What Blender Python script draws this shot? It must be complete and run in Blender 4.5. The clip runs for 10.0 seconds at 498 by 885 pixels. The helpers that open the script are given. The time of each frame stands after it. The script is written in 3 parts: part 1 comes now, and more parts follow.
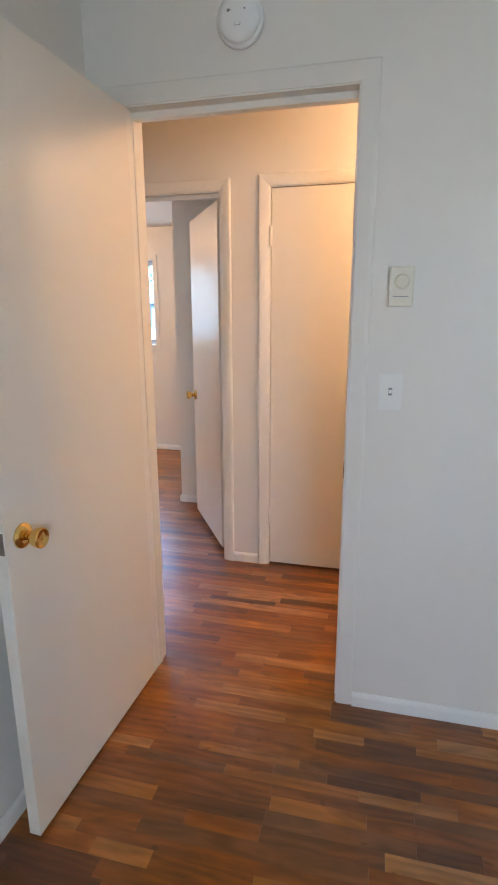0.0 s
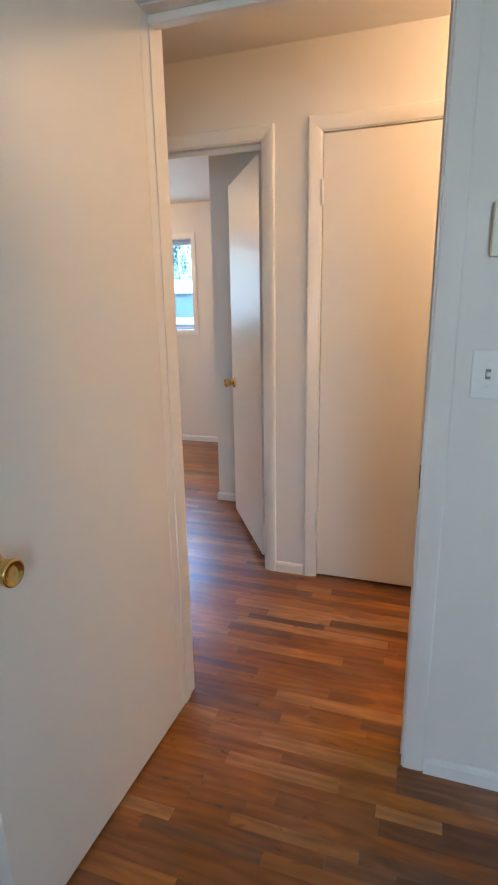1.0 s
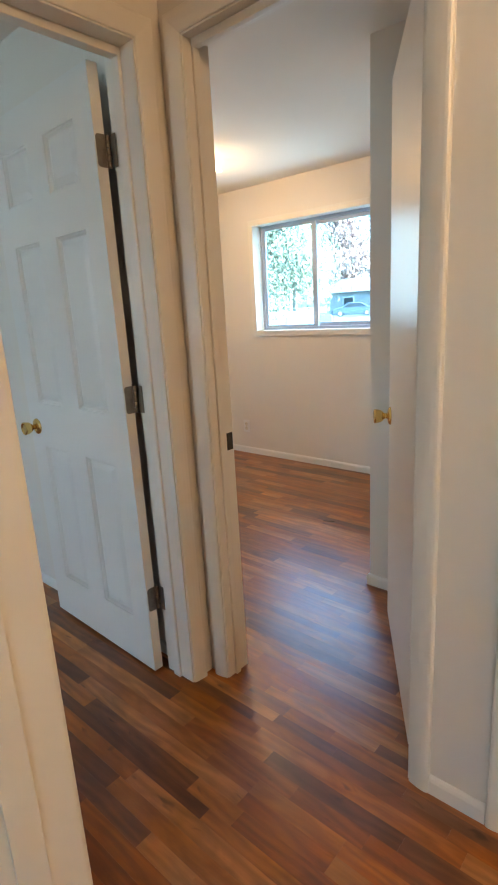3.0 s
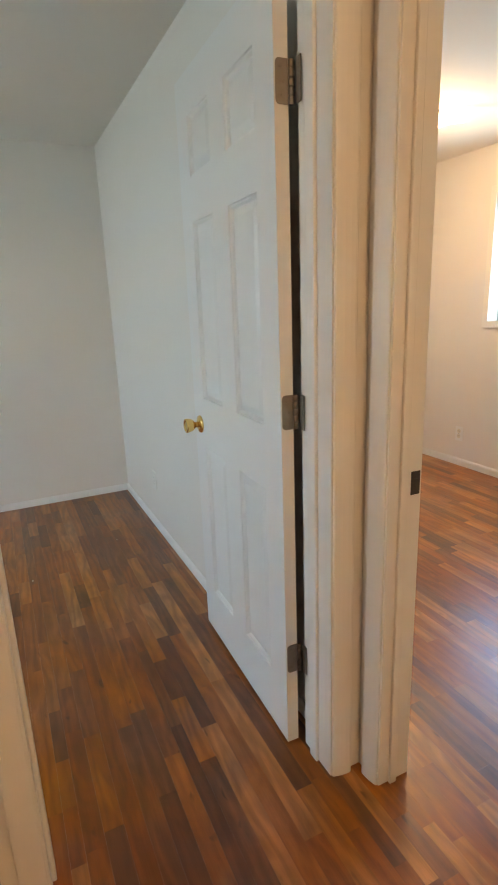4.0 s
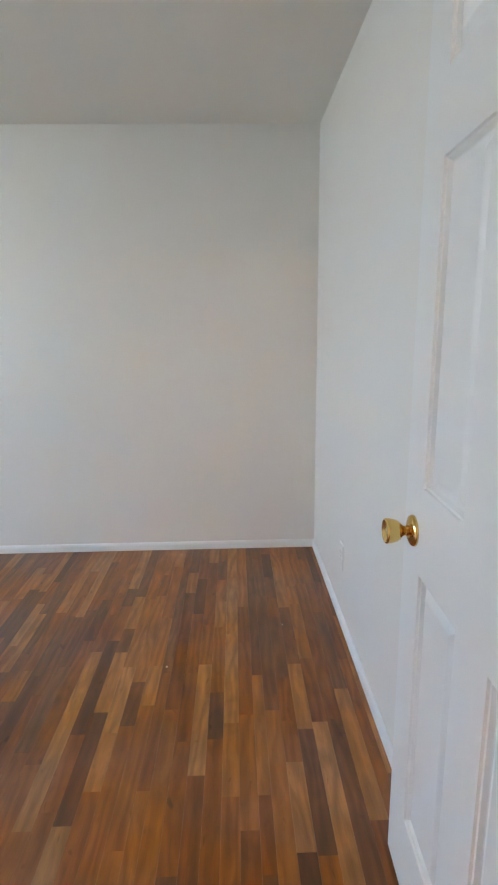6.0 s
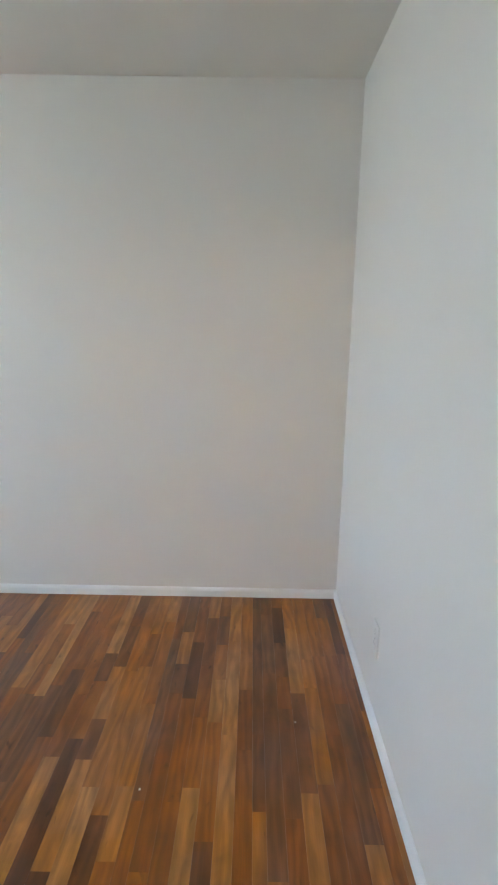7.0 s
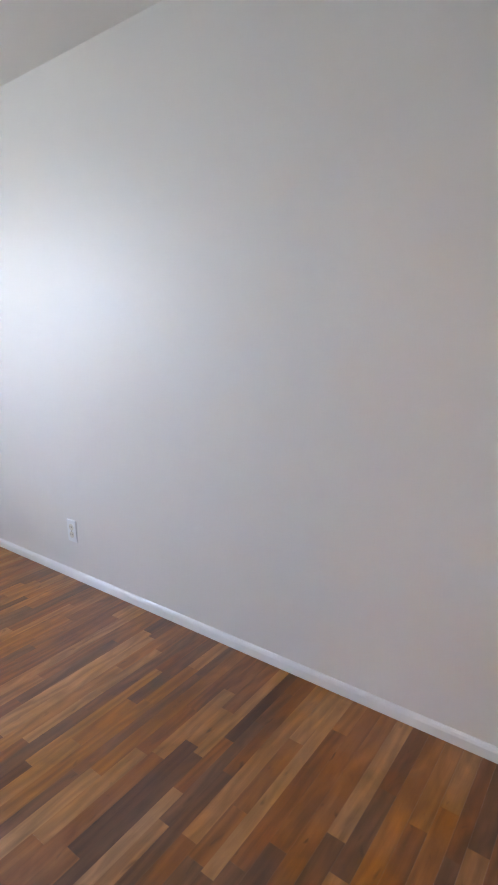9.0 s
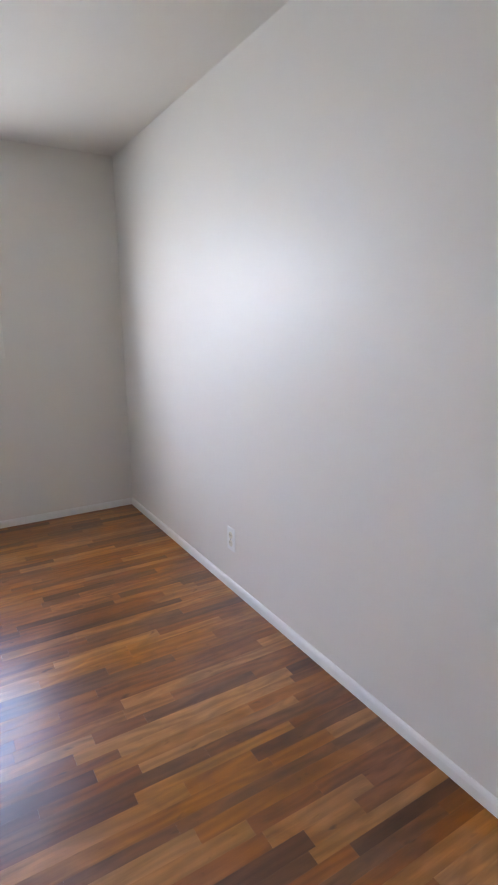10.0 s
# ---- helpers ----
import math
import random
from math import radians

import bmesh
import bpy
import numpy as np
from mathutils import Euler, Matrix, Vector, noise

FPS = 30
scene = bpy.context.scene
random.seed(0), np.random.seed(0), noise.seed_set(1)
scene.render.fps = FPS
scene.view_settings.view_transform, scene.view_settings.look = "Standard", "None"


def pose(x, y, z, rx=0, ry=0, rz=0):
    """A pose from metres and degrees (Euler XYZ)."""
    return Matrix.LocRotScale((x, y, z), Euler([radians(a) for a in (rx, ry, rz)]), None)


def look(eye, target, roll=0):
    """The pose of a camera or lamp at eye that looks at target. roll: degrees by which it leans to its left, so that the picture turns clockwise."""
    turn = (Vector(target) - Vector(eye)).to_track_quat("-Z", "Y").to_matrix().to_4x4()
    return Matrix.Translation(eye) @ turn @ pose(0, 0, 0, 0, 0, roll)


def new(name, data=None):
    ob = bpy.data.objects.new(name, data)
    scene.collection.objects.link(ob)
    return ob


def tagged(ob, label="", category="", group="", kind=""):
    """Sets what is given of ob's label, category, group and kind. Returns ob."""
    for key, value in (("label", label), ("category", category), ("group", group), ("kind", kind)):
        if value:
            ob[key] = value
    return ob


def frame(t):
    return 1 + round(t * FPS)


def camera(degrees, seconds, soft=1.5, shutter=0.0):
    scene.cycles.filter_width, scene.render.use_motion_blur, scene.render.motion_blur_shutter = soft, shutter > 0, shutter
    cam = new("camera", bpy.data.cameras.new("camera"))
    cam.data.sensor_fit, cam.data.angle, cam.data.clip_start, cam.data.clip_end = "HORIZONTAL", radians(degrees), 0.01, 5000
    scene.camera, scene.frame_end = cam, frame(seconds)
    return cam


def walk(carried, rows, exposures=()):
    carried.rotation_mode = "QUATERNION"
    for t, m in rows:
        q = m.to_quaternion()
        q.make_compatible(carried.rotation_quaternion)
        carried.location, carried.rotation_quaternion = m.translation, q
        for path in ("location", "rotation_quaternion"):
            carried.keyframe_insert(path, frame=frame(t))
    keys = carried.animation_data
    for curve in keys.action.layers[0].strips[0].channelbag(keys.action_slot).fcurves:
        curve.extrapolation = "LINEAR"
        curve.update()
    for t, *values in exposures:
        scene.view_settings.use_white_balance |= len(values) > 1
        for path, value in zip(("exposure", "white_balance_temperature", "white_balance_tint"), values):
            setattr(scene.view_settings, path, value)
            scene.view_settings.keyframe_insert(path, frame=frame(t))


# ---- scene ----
cam = camera(50.5, 10.0, soft=2.0)
# seconds, stops, kelvin, tint: the phone's own exposure and white balance
EXPOSURES = [(0.0, 5.57, 6350, 16), (0.5, 5.52, 6000, 11), (1.0, 5.40, 5850, 10), (1.5, 5.24, 5900, 8), (2.0, 5.12, 6150, 9), (3.5, 5.44, 6250, 1), (4.0, 5.62, 6600, 4), (4.5, 5.66, 6350, 13), (5.5, 5.88, 6300, 12), (7.5, 5.88, 6300, 9), (8.5, 5.80, 6150, 16), (10.0, 5.62, 6450, 21)]
PATH = [
    (0, (-0.253, 0.386, 1.412), (-0.716, 2.273, 0.939), -0.2),
    (0.5, (-0.278, 0.486, 1.376), (-0.873, 2.332, 0.887), -0.4),
    (1, (-0.354, 0.755, 1.341), (-0.971, 2.588, 0.833), -1.0),
    (1.5, (-0.381, 1.081, 1.309), (-1.025, 2.902, 0.79), -1.0),
    (2, (-0.378, 1.415, 1.325), (-1.165, 3.179, 0.807), -0.7),
    (2.2, (-0.407, 1.532, 1.304), (-1.275, 3.259, 0.79), -1.0),
    (3.3, (-0.649, 2.154, 1.285), (-2.112, 3.42, 0.779), -3.3),
    (3.5, (-0.703, 2.23, 1.306), (-2.264, 3.362, 0.775), -2.9),
    (4, (-0.852, 2.376, 1.295), (-2.605, 3.19, 0.782), -2.2),
    (4.5, (-1.011, 2.511, 1.295), (-2.89, 3.001, 0.819), -2.3),
    (5, (-1.188, 2.628, 1.297), (-3.13, 2.803, 0.851), -2.8),
    (5.5, (-1.388, 2.667, 1.286), (-3.342, 2.697, 0.856), -1.5),
    (5.7, (-1.485, 2.658, 1.274), (-3.438, 2.693, 0.847), -1.2),
    (6.8, (-2.092, 2.666, 1.318), (-4.039, 2.718, 0.864), 0.6),
    (7, (-2.195, 2.683, 1.324), (-4.145, 2.674, 0.877), 0.9),
    (7.5, (-2.448, 2.648, 1.27), (-4.399, 2.511, 0.855), 1.0),
    (8, (-2.726, 2.634, 1.325), (-4.627, 2.232, 0.851), -0.6),
    (8.5, (-2.917, 2.595, 1.259), (-4.713, 1.837, 0.811), -0.9),
    (9, (-3.13, 2.609, 1.233), (-4.692, 1.436, 0.8), -1.1),
    (9.5, (-3.293, 2.569, 1.233), (-4.576, 1.101, 0.79), -1.4),
    (10, (-3.431, 2.479, 1.268), (-4.437, 0.81, 0.82), -0.4),
]
walk(cam, [(t, look(eye, target, roll)) for t, eye, target, roll in PATH], EXPOSURES)

# ---- plan, in metres ----
X_W, X_CE, X_HW, X_AW, X_E = -4.57, -1.985, -1.853, -1.205, 2.3
Y_S, Y_A, Y_HS, Y_HN, Y_CN, Y_B, Y_W = -1.03, 2.108, 2.225, 3.152, 3.112, 3.250, 5.53
Z_C, Z_B, Z_H, Z_A = 2.272, 2.243, 2.355, 2.40
DA = (-1.072, -0.349, 2.045)                # doorways: start, end, height
DB = (-1.765, -1.085, 2.010)
DC = (2.318, 3.053, 2.000)
DK = (-0.815, -0.055, 2.018)
LEAF_A, W_A = (-1.066, 2.094, -1.092, 1.374), 0.7195
LEAF_B, W_B = (-1.088, 3.240, -1.49, 3.89, 0.040), 0.694
LEAF_C, W_C = (-2.000, 3.001, -2.709, 3.020), 0.710
PANEL_COLS = ((0.105, 0.295), (0.415, 0.605))
PANEL_ROWS = ((0.20, 0.79), (0.97, 1.555), (1.69, 1.865))
HINGES_C, HINGES_K = (1.757, 1.021, 0.298), (1.79, 0.296)
STUB = (-1.685, 4.035)
WIN_B = (-3.570, -2.495, 1.105, 1.940)      # windows: x, x, z, z
WIN_C = (-3.790, -2.150, 1.105, 1.940)
WIN_A = (0.18, 0.90, 1.02, 1.98)
LAMP_B, LAMP_H = (-3.33, 4.66, Z_B), (0.22, 2.70, Z_H)

# ---- light levels ----
SKY, SUN = 0.15, 3.5
DAY_A, DAY_B, DAY_C, BULB_B, BULB_H, SHADE_GLOW = 0.42, 0.23, 0.29, 0.44, 0.56, 0.3
COOL, BLUE_DAY, WARM = (0.74, 0.91, 1.0), (0.66, 0.83, 1.0), (1.0, 0.605, 0.315)
CRUMBS = ((-3.456, 2.377, 0.004), (-3.731, 2.848, 0.003))
SPLINTER = (-2.25, 4.558)

# ---- world, sun and large lights ----
world = bpy.data.worlds.new("sky_world")
scene.world = world
world.use_nodes = True
wn = world.node_tree.nodes
sky = wn.new("ShaderNodeTexSky")
sky.sky_type, sky.sun_disc = "NISHITA", False
sky.dust_density, sky.ozone_density = 3.5, 0.6
sky.sun_elevation, sky.sun_rotation = radians(42), radians(80)
wn["Background"].inputs["Strength"].default_value = SKY
world.node_tree.links.new(sky.outputs[0], wn["Background"].inputs["Color"])


def lamp(name, kind, m, watts, colour, **more):
    data = bpy.data.lights.new(name, kind)
    data.energy, data.color = watts, colour
    if kind == "AREA":
        data.shape, data.size, data.size_y = "RECTANGLE", more["size"], more["size_y"]
        data.spread = radians(more["spread"])
    elif kind == "SUN":
        data.angle = radians(more["angle"])
    else:
        data.shadow_soft_size = more["radius"]
    ob = new(name, data)
    ob.matrix_world = m
    return ob


lamp("sun", "SUN", look((20, 4, 18), (0, 2, 0)), SUN, (1.0, 0.95, 0.88), angle=12)
# daylight standing in the front room's window opening
lamp("daylight_front_room", "AREA", look((WIN_A[0] + 0.36, Y_S - 0.06, 1.50), (WIN_A[0] + 0.36, 3, 0.75)), DAY_A, COOL, size=0.68, size_y=0.90, spread=170)
# and in the bedroom's
lamp("daylight_bedroom", "AREA", look((WIN_C[0] + 0.81, Y_S - 0.10, 1.52), (WIN_C[0] + 0.81, 3, 0.4)), DAY_C, BLUE_DAY, size=1.6, size_y=0.80, spread=160)

# and in the back room's
lamp("daylight_back_room", "AREA", look((-3.03, Y_W + 0.06, 1.52), (-3.03, 2, 1.0)), DAY_B, BLUE_DAY, size=1.0, size_y=0.78, spread=160)

# ---- materials ----


def material(name, base, rough=0.5, metal=0.0, second=None, scale=3.0, bump=0.0, bump_scale=120.0, coat=0.0, rough_var=0.06):
    """Colour varied at two scales, roughness varied, fine relief."""
    m = bpy.data.materials.new(name)
    m.use_nodes = True
    nt = m.node_tree
    n, l = nt.nodes, nt.links
    b = n["Principled BSDF"]
    geo = n.new("ShaderNodeTexCoord")
    second = second or tuple(c * 0.93 for c in base)
    big = n.new("ShaderNodeTexNoise")
    big.inputs["Scale"].default_value, big.inputs["Detail"].default_value = scale, 5
    l.new(geo.outputs["Object"], big.inputs["Vector"])
    mix = n.new("ShaderNodeMix")
    mix.data_type = "RGBA"
    mix.inputs[6].default_value, mix.inputs[7].default_value = (*base, 1), (*second, 1)
    l.new(big.outputs[0], mix.inputs[0])
    fine = n.new("ShaderNodeTexNoise")
    fine.inputs["Scale"].default_value, fine.inputs["Detail"].default_value = bump_scale, 4
    l.new(geo.outputs["Object"], fine.inputs["Vector"])
    l.new(mix.outputs[2], b.inputs["Base Color"])
    rr = n.new("ShaderNodeMapRange")
    rr.inputs["To Min"].default_value, rr.inputs["To Max"].default_value = max(0.02, rough - rough_var), rough + rough_var
    l.new(big.outputs[0], rr.inputs["Value"])
    l.new(rr.outputs[0], b.inputs["Roughness"])
    b.inputs["Metallic"].default_value = metal
    b.inputs["Coat Weight"].default_value = coat
    if bump:
        bm_ = n.new("ShaderNodeBump")
        bm_.inputs["Strength"].default_value, bm_.inputs["Distance"].default_value = bump, 0.002
        l.new(fine.outputs[0], bm_.inputs["Height"])
        l.new(bm_.outputs[0], b.inputs["Normal"])
    return m


def wood_material():
    """Strip flooring: each strip takes its tone from a random number; long grain, pores, worn varnish."""
    m = bpy.data.materials.new("oak_strips")
    m.use_nodes = True
    nt = m.node_tree
    n, l = nt.nodes, nt.links
    b = n["Principled BSDF"]
    info, geo, tc = n.new("ShaderNodeObjectInfo"), n.new("ShaderNodeNewGeometry"), n.new("ShaderNodeTexCoord")
    total = n.new("ShaderNodeMath")
    total.operation = "ADD"
    l.new(info.outputs["Random"], total.inputs[0])
    l.new(geo.outputs["Random Per Island"], total.inputs[1])
    rnd = n.new("ShaderNodeMath")
    rnd.operation = "FRACT"
    l.new(total.outputs[0], rnd.inputs[0])
    tone = n.new("ShaderNodeValToRGB")
    stops = ((0.0, (0.118, 0.044, 0.016)), (0.08, (0.152, 0.058, 0.019)), (0.19, (0.195, 0.084, 0.031)), (0.32, (0.234, 0.082, 0.019)), (0.48, (0.272, 0.096, 0.019)), (0.62, (0.302, 0.110, 0.021)), (0.74, (0.342, 0.132, 0.026)), (0.87, (0.390, 0.170, 0.044)), (1.0, (0.430, 0.213, 0.075)))
    els = tone.color_ramp.elements
    els[0].position, els[0].color = stops[0][0], (*stops[0][1], 1)
    els[1].position, els[1].color = stops[-1][0], (*stops[-1][1], 1)
    for p, c in stops[1:-1]:
        els.new(p).color = (*c, 1)
    l.new(rnd.outputs[0], tone.inputs[0])
    # every strip has its own piece of grain
    shift = n.new("ShaderNodeCombineXYZ")
    mul = n.new("ShaderNodeMath")
    mul.operation, mul.inputs[1].default_value = "MULTIPLY", 61.0
    l.new(rnd.outputs[0], mul.inputs[0])
    for i in range(3):
        l.new(mul.outputs[0], shift.inputs[i])
    add = n.new("ShaderNodeVectorMath")
    add.operation = "ADD"
    l.new(geo.outputs["Position"], add.inputs[0])
    l.new(shift.outputs[0], add.inputs[1])

    def grain(sx, sy, detail, distortion=0.0):
        mp = n.new("ShaderNodeMapping")
        mp.inputs["Scale"].default_value = (sx, sy, sy)
        l.new(add.outputs[0], mp.inputs["Vector"])
        t = n.new("ShaderNodeTexNoise")
        t.inputs["Scale"].default_value, t.inputs["Detail"].default_value, t.inputs["Distortion"].default_value = 1.0, detail, distortion
        l.new(mp.outputs[0], t.inputs["Vector"])
        return t.outputs[0]

    def ramp(v, p0, p1, a, z):
        r = n.new("ShaderNodeMapRange")
        r.inputs["From Min"].default_value, r.inputs["From Max"].default_value = p0, p1
        r.inputs["To Min"].default_value, r.inputs["To Max"].default_value = a, z
        l.new(v, r.inputs["Value"])
        return r.outputs[0]

    def rings(sx, sy, bend):
        """Wavy growth rings, drawn out along the strip."""
        mp = n.new("ShaderNodeMapping")
        mp.inputs["Scale"].default_value = (sx, sy, sy)
        l.new(add.outputs[0], mp.inputs["Vector"])
        t = n.new("ShaderNodeTexWave")
        t.bands_direction = "Y"
        t.inputs["Scale"].default_value, t.inputs["Distortion"].default_value = 1.0, bend
        t.inputs["Detail"].default_value, t.inputs["Detail Scale"].default_value = 3.0, 1.2
        l.new(mp.outputs[0], t.inputs["Vector"])
        return t.outputs["Fac"]

    def stain(scale, detail):
        """Blotches that run on from strip to strip."""
        t = n.new("ShaderNodeTexNoise")
        t.inputs["Scale"].default_value, t.inputs["Detail"].default_value = scale, detail
        l.new(geo.outputs["Position"], t.inputs["Vector"])
        return t.outputs[0]

    pores, cloud = grain(9.0, 300.0, 3), grain(5.0, 15.0, 5, 1.2)
    cathedral, knot = rings(1.6, 8.0, 14.0), grain(13.0, 34.0, 1, 0.6)
    colour = tone.outputs[0]
    for v in (ramp(cathedral, 0.0, 1.0, 0.80, 1.10), ramp(pores, 0.35, 0.62, 0.93, 1.03), ramp(cloud, 0.3, 0.7, 0.74, 1.24), ramp(knot, 0.70, 0.80, 1.0, 0.45), ramp(stain(3.4, 4), 0.32, 0.68, 0.86, 1.12)):
        mx = n.new("ShaderNodeVectorMath")
        mx.operation = "SCALE"
        l.new(colour, mx.inputs[0])
        l.new(v, mx.inputs["Scale"])
        colour = mx.outputs[0]
    # varnish worn thin in blotches leaves the wood greyer there
    worn = n.new("ShaderNodeHueSaturation")
    l.new(colour, worn.inputs["Color"])
    l.new(ramp(stain(2.6, 5), 0.36, 0.64, 0.96, 1.12), worn.inputs["Saturation"])
    worn.inputs["Hue"].default_value = 0.495
    colour = worn.outputs[0]
    l.new(colour, b.inputs["Base Color"])
    l.new(ramp(cloud, 0.3, 0.7, 0.30, 0.42), b.inputs["Roughness"])
    b.inputs["Coat Weight"].default_value, b.inputs["Coat Roughness"].default_value = 0.60, 0.30
    b.inputs["Specular IOR Level"].default_value = 0.3
    bump = n.new("ShaderNodeBump")
    bump.inputs["Strength"].default_value, bump.inputs["Distance"].default_value = 0.40, 0.0014
    hsum = n.new("ShaderNodeMath")
    hsum.operation = "ADD"
    l.new(pores, hsum.inputs[0])
    l.new(grain(7.0, 26.0, 2), hsum.inputs[1])
    l.new(hsum.outputs[0], bump.inputs["Height"])
    l.new(bump.outputs[0], b.inputs["Normal"])
    return m


PAINT = material("cream_wall_paint", (0.77, 0.735, 0.675), 0.50, second=(0.74, 0.705, 0.645), scale=1.3, bump=0.22, bump_scale=70, rough_var=0.05)
CEIL = material("flat_ceiling_paint", (0.80, 0.765, 0.70), 0.8, second=(0.765, 0.73, 0.665), scale=2.0, bump=0.25, bump_scale=45)
TRIM = material("white_trim_paint", (0.80, 0.77, 0.71), 0.36, second=(0.78, 0.75, 0.69), scale=4)
BASE = material("white_baseboard_paint", (0.83, 0.82, 0.79), 0.36, second=(0.78, 0.77, 0.74), scale=6, bump=0.10, bump_scale=40)
DOOR = material("cream_door_paint", (0.78, 0.735, 0.66), 0.345, second=(0.75, 0.705, 0.63), scale=1.7, bump=0.12, bump_scale=60)
DOORW = material("white_door_paint", (0.77, 0.755, 0.72), 0.36, second=(0.745, 0.73, 0.695), scale=1.9, bump=0.10, bump_scale=60)
PLASTIC = material("white_plastic", (0.82, 0.82, 0.80), 0.35, second=(0.80, 0.80, 0.77), scale=8)
IVORY = material("ivory_plastic", (0.74, 0.69, 0.57), 0.38, second=(0.71, 0.66, 0.54), scale=8)
SLOT = material("painted_slot", (0.42, 0.41, 0.38), 0.6)
CREAMPLATE = material("painted_plate", (0.76, 0.74, 0.68), 0.4, second=(0.74, 0.72, 0.66), scale=8)
PLATE = material("switch_plate_plastic", (0.80, 0.79, 0.75), 0.36, second=(0.78, 0.77, 0.73), scale=8)
DARK = material("dark_slot", (0.03, 0.03, 0.03), 0.6)
GREY = material("grey_print", (0.25, 0.25, 0.26), 0.6)
BRASS = material("polished_brass", (0.80, 0.56, 0.20), 0.14, 1.0, second=(0.74, 0.50, 0.17), scale=20, rough_var=0.04)
NICKEL = material("tarnished_nickel_hinge", (0.33, 0.28, 0.23), 0.42, 1.0, second=(0.24, 0.20, 0.16), scale=40, bump=0.1, bump_scale=200)
STRIKE = material("dark_bronze_strike", (0.11, 0.09, 0.07), 0.45, 1.0, second=(0.07, 0.06, 0.05), scale=40)
ALU = material("grey_aluminium_frame", (0.42, 0.52, 0.65), 0.45, 0.15, second=(0.38, 0.47, 0.60), scale=12)
SUBFLOOR = material("subfloor", (0.05, 0.035, 0.025), 0.9)
OAK = wood_material()
SIDING = material("outside_siding", (0.22, 0.22, 0.21), 0.7, second=(0.19, 0.19, 0.18), scale=3)
ROOFING = material("roof_felt", (0.08, 0.08, 0.085), 0.9)
GRASS = material("lawn", (0.055, 0.065, 0.045), 0.9, second=(0.075, 0.078, 0.055), scale=6, bump=0.5, bump_scale=30)
ASPHALT = material("asphalt", (0.045, 0.048, 0.05), 0.9, second=(0.04, 0.042, 0.045), scale=4, bump=0.3, bump_scale=200)
LEAF_G = material("green_leaves", (0.11, 0.16, 0.12), 0.6, second=(0.14, 0.18, 0.14), scale=2)
LEAF_Y = material("yellowing_leaves", (0.36, 0.32, 0.20), 0.6, second=(0.24, 0.25, 0.18), scale=1.2)
LEAF_R = material("red_autumn_leaves", (0.33, 0.17, 0.15), 0.6, second=(0.27, 0.18, 0.13), scale=1.5)
BARK = material("bark", (0.16, 0.14, 0.12), 0.9, second=(0.12, 0.10, 0.085), scale=12, bump=0.6, bump_scale=30)
CARPAINT = material("blue_grey_car_paint", (0.07, 0.09, 0.12), 0.25, 0.3, scale=2)
CARDARK = material("car_glass", (0.02, 0.025, 0.03), 0.08, scale=2)
RUBBER = material("tyre_rubber", (0.03, 0.03, 0.03), 0.8)
CHROME = material("chrome", (0.7, 0.7, 0.7), 0.2, 1.0)


def glass_material(name, tint):
    m = bpy.data.materials.new(name)
    m.use_nodes = True
    b = m.node_tree.nodes["Principled BSDF"]
    b.inputs["Base Color"].default_value = (*tint, 1)
    b.inputs["Transmission Weight"].default_value, b.inputs["Roughness"].default_value, b.inputs["IOR"].default_value = 1.0, 0.0, 1.45
    return m


GLASS = glass_material("window_glass", (0.95, 0.98, 0.98))
# tint added to darken and cool the overbright view; not the glass's own colour
DIMMING_GLASS = glass_material("view_dimming_glass", (0.25, 0.45, 0.62))


def lit_glass(name, strength, colour):
    m = bpy.data.materials.new(name)
    m.use_nodes = True
    b = m.node_tree.nodes["Principled BSDF"]
    b.inputs["Base Color"].default_value, b.inputs["Roughness"].default_value = (0.9, 0.85, 0.75, 1), 0.4
    b.inputs["Emission Color"].default_value, b.inputs["Emission Strength"].default_value = (*colour, 1), strength
    return m


SHADE = lit_glass("lit_frosted_shade", SHADE_GLOW, WARM)

# ---- mesh helpers ----


def box(bm, x0, x1, y0, y1, z0, z1, bevel=0.0):
    if bevel:
        tmp = bmesh.new()
        box(tmp, x0, x1, y0, y1, z0, z1)
        bmesh.ops.bevel(tmp, geom=tmp.edges[:], offset=bevel, segments=2, profile=0.6, affect="EDGES")
        merge(bm, tmp)
        return bm
    v = [bm.verts.new(p) for p in ((x0, y0, z0), (x1, y0, z0), (x1, y1, z0), (x0, y1, z0), (x0, y0, z1), (x1, y0, z1), (x1, y1, z1), (x0, y1, z1))]
    for f in ((0, 3, 2, 1), (4, 5, 6, 7), (0, 1, 5, 4), (1, 2, 6, 5), (2, 3, 7, 6), (3, 0, 4, 7)):
        bm.faces.new([v[i] for i in f])
    return bm


def merge(bm, other, m=None):
    """Adds the faces of other to bm, moved by m, and frees other."""
    made = {v: bm.verts.new(m @ v.co if m else v.co) for v in other.verts}
    for f in other.faces:
        g = bm.faces.new([made[v] for v in f.verts])
        g.smooth = f.smooth
    other.free()
    return bm


def sweep(bm, profile, path, closed=False):
    """Joins copies of a closed profile, each given as a list of points, into a skin with end caps."""
    rings = [[bm.verts.new(p) for p in ring] for ring in path(profile)]
    k = len(rings[0])
    for a, b in zip(rings, rings[1:]):
        for i in range(k):
            bm.faces.new((a[i], a[(i + 1) % k], b[(i + 1) % k], b[i]))
    if not closed:
        bm.faces.new(rings[0][::-1])
        bm.faces.new(rings[-1])
    return bm


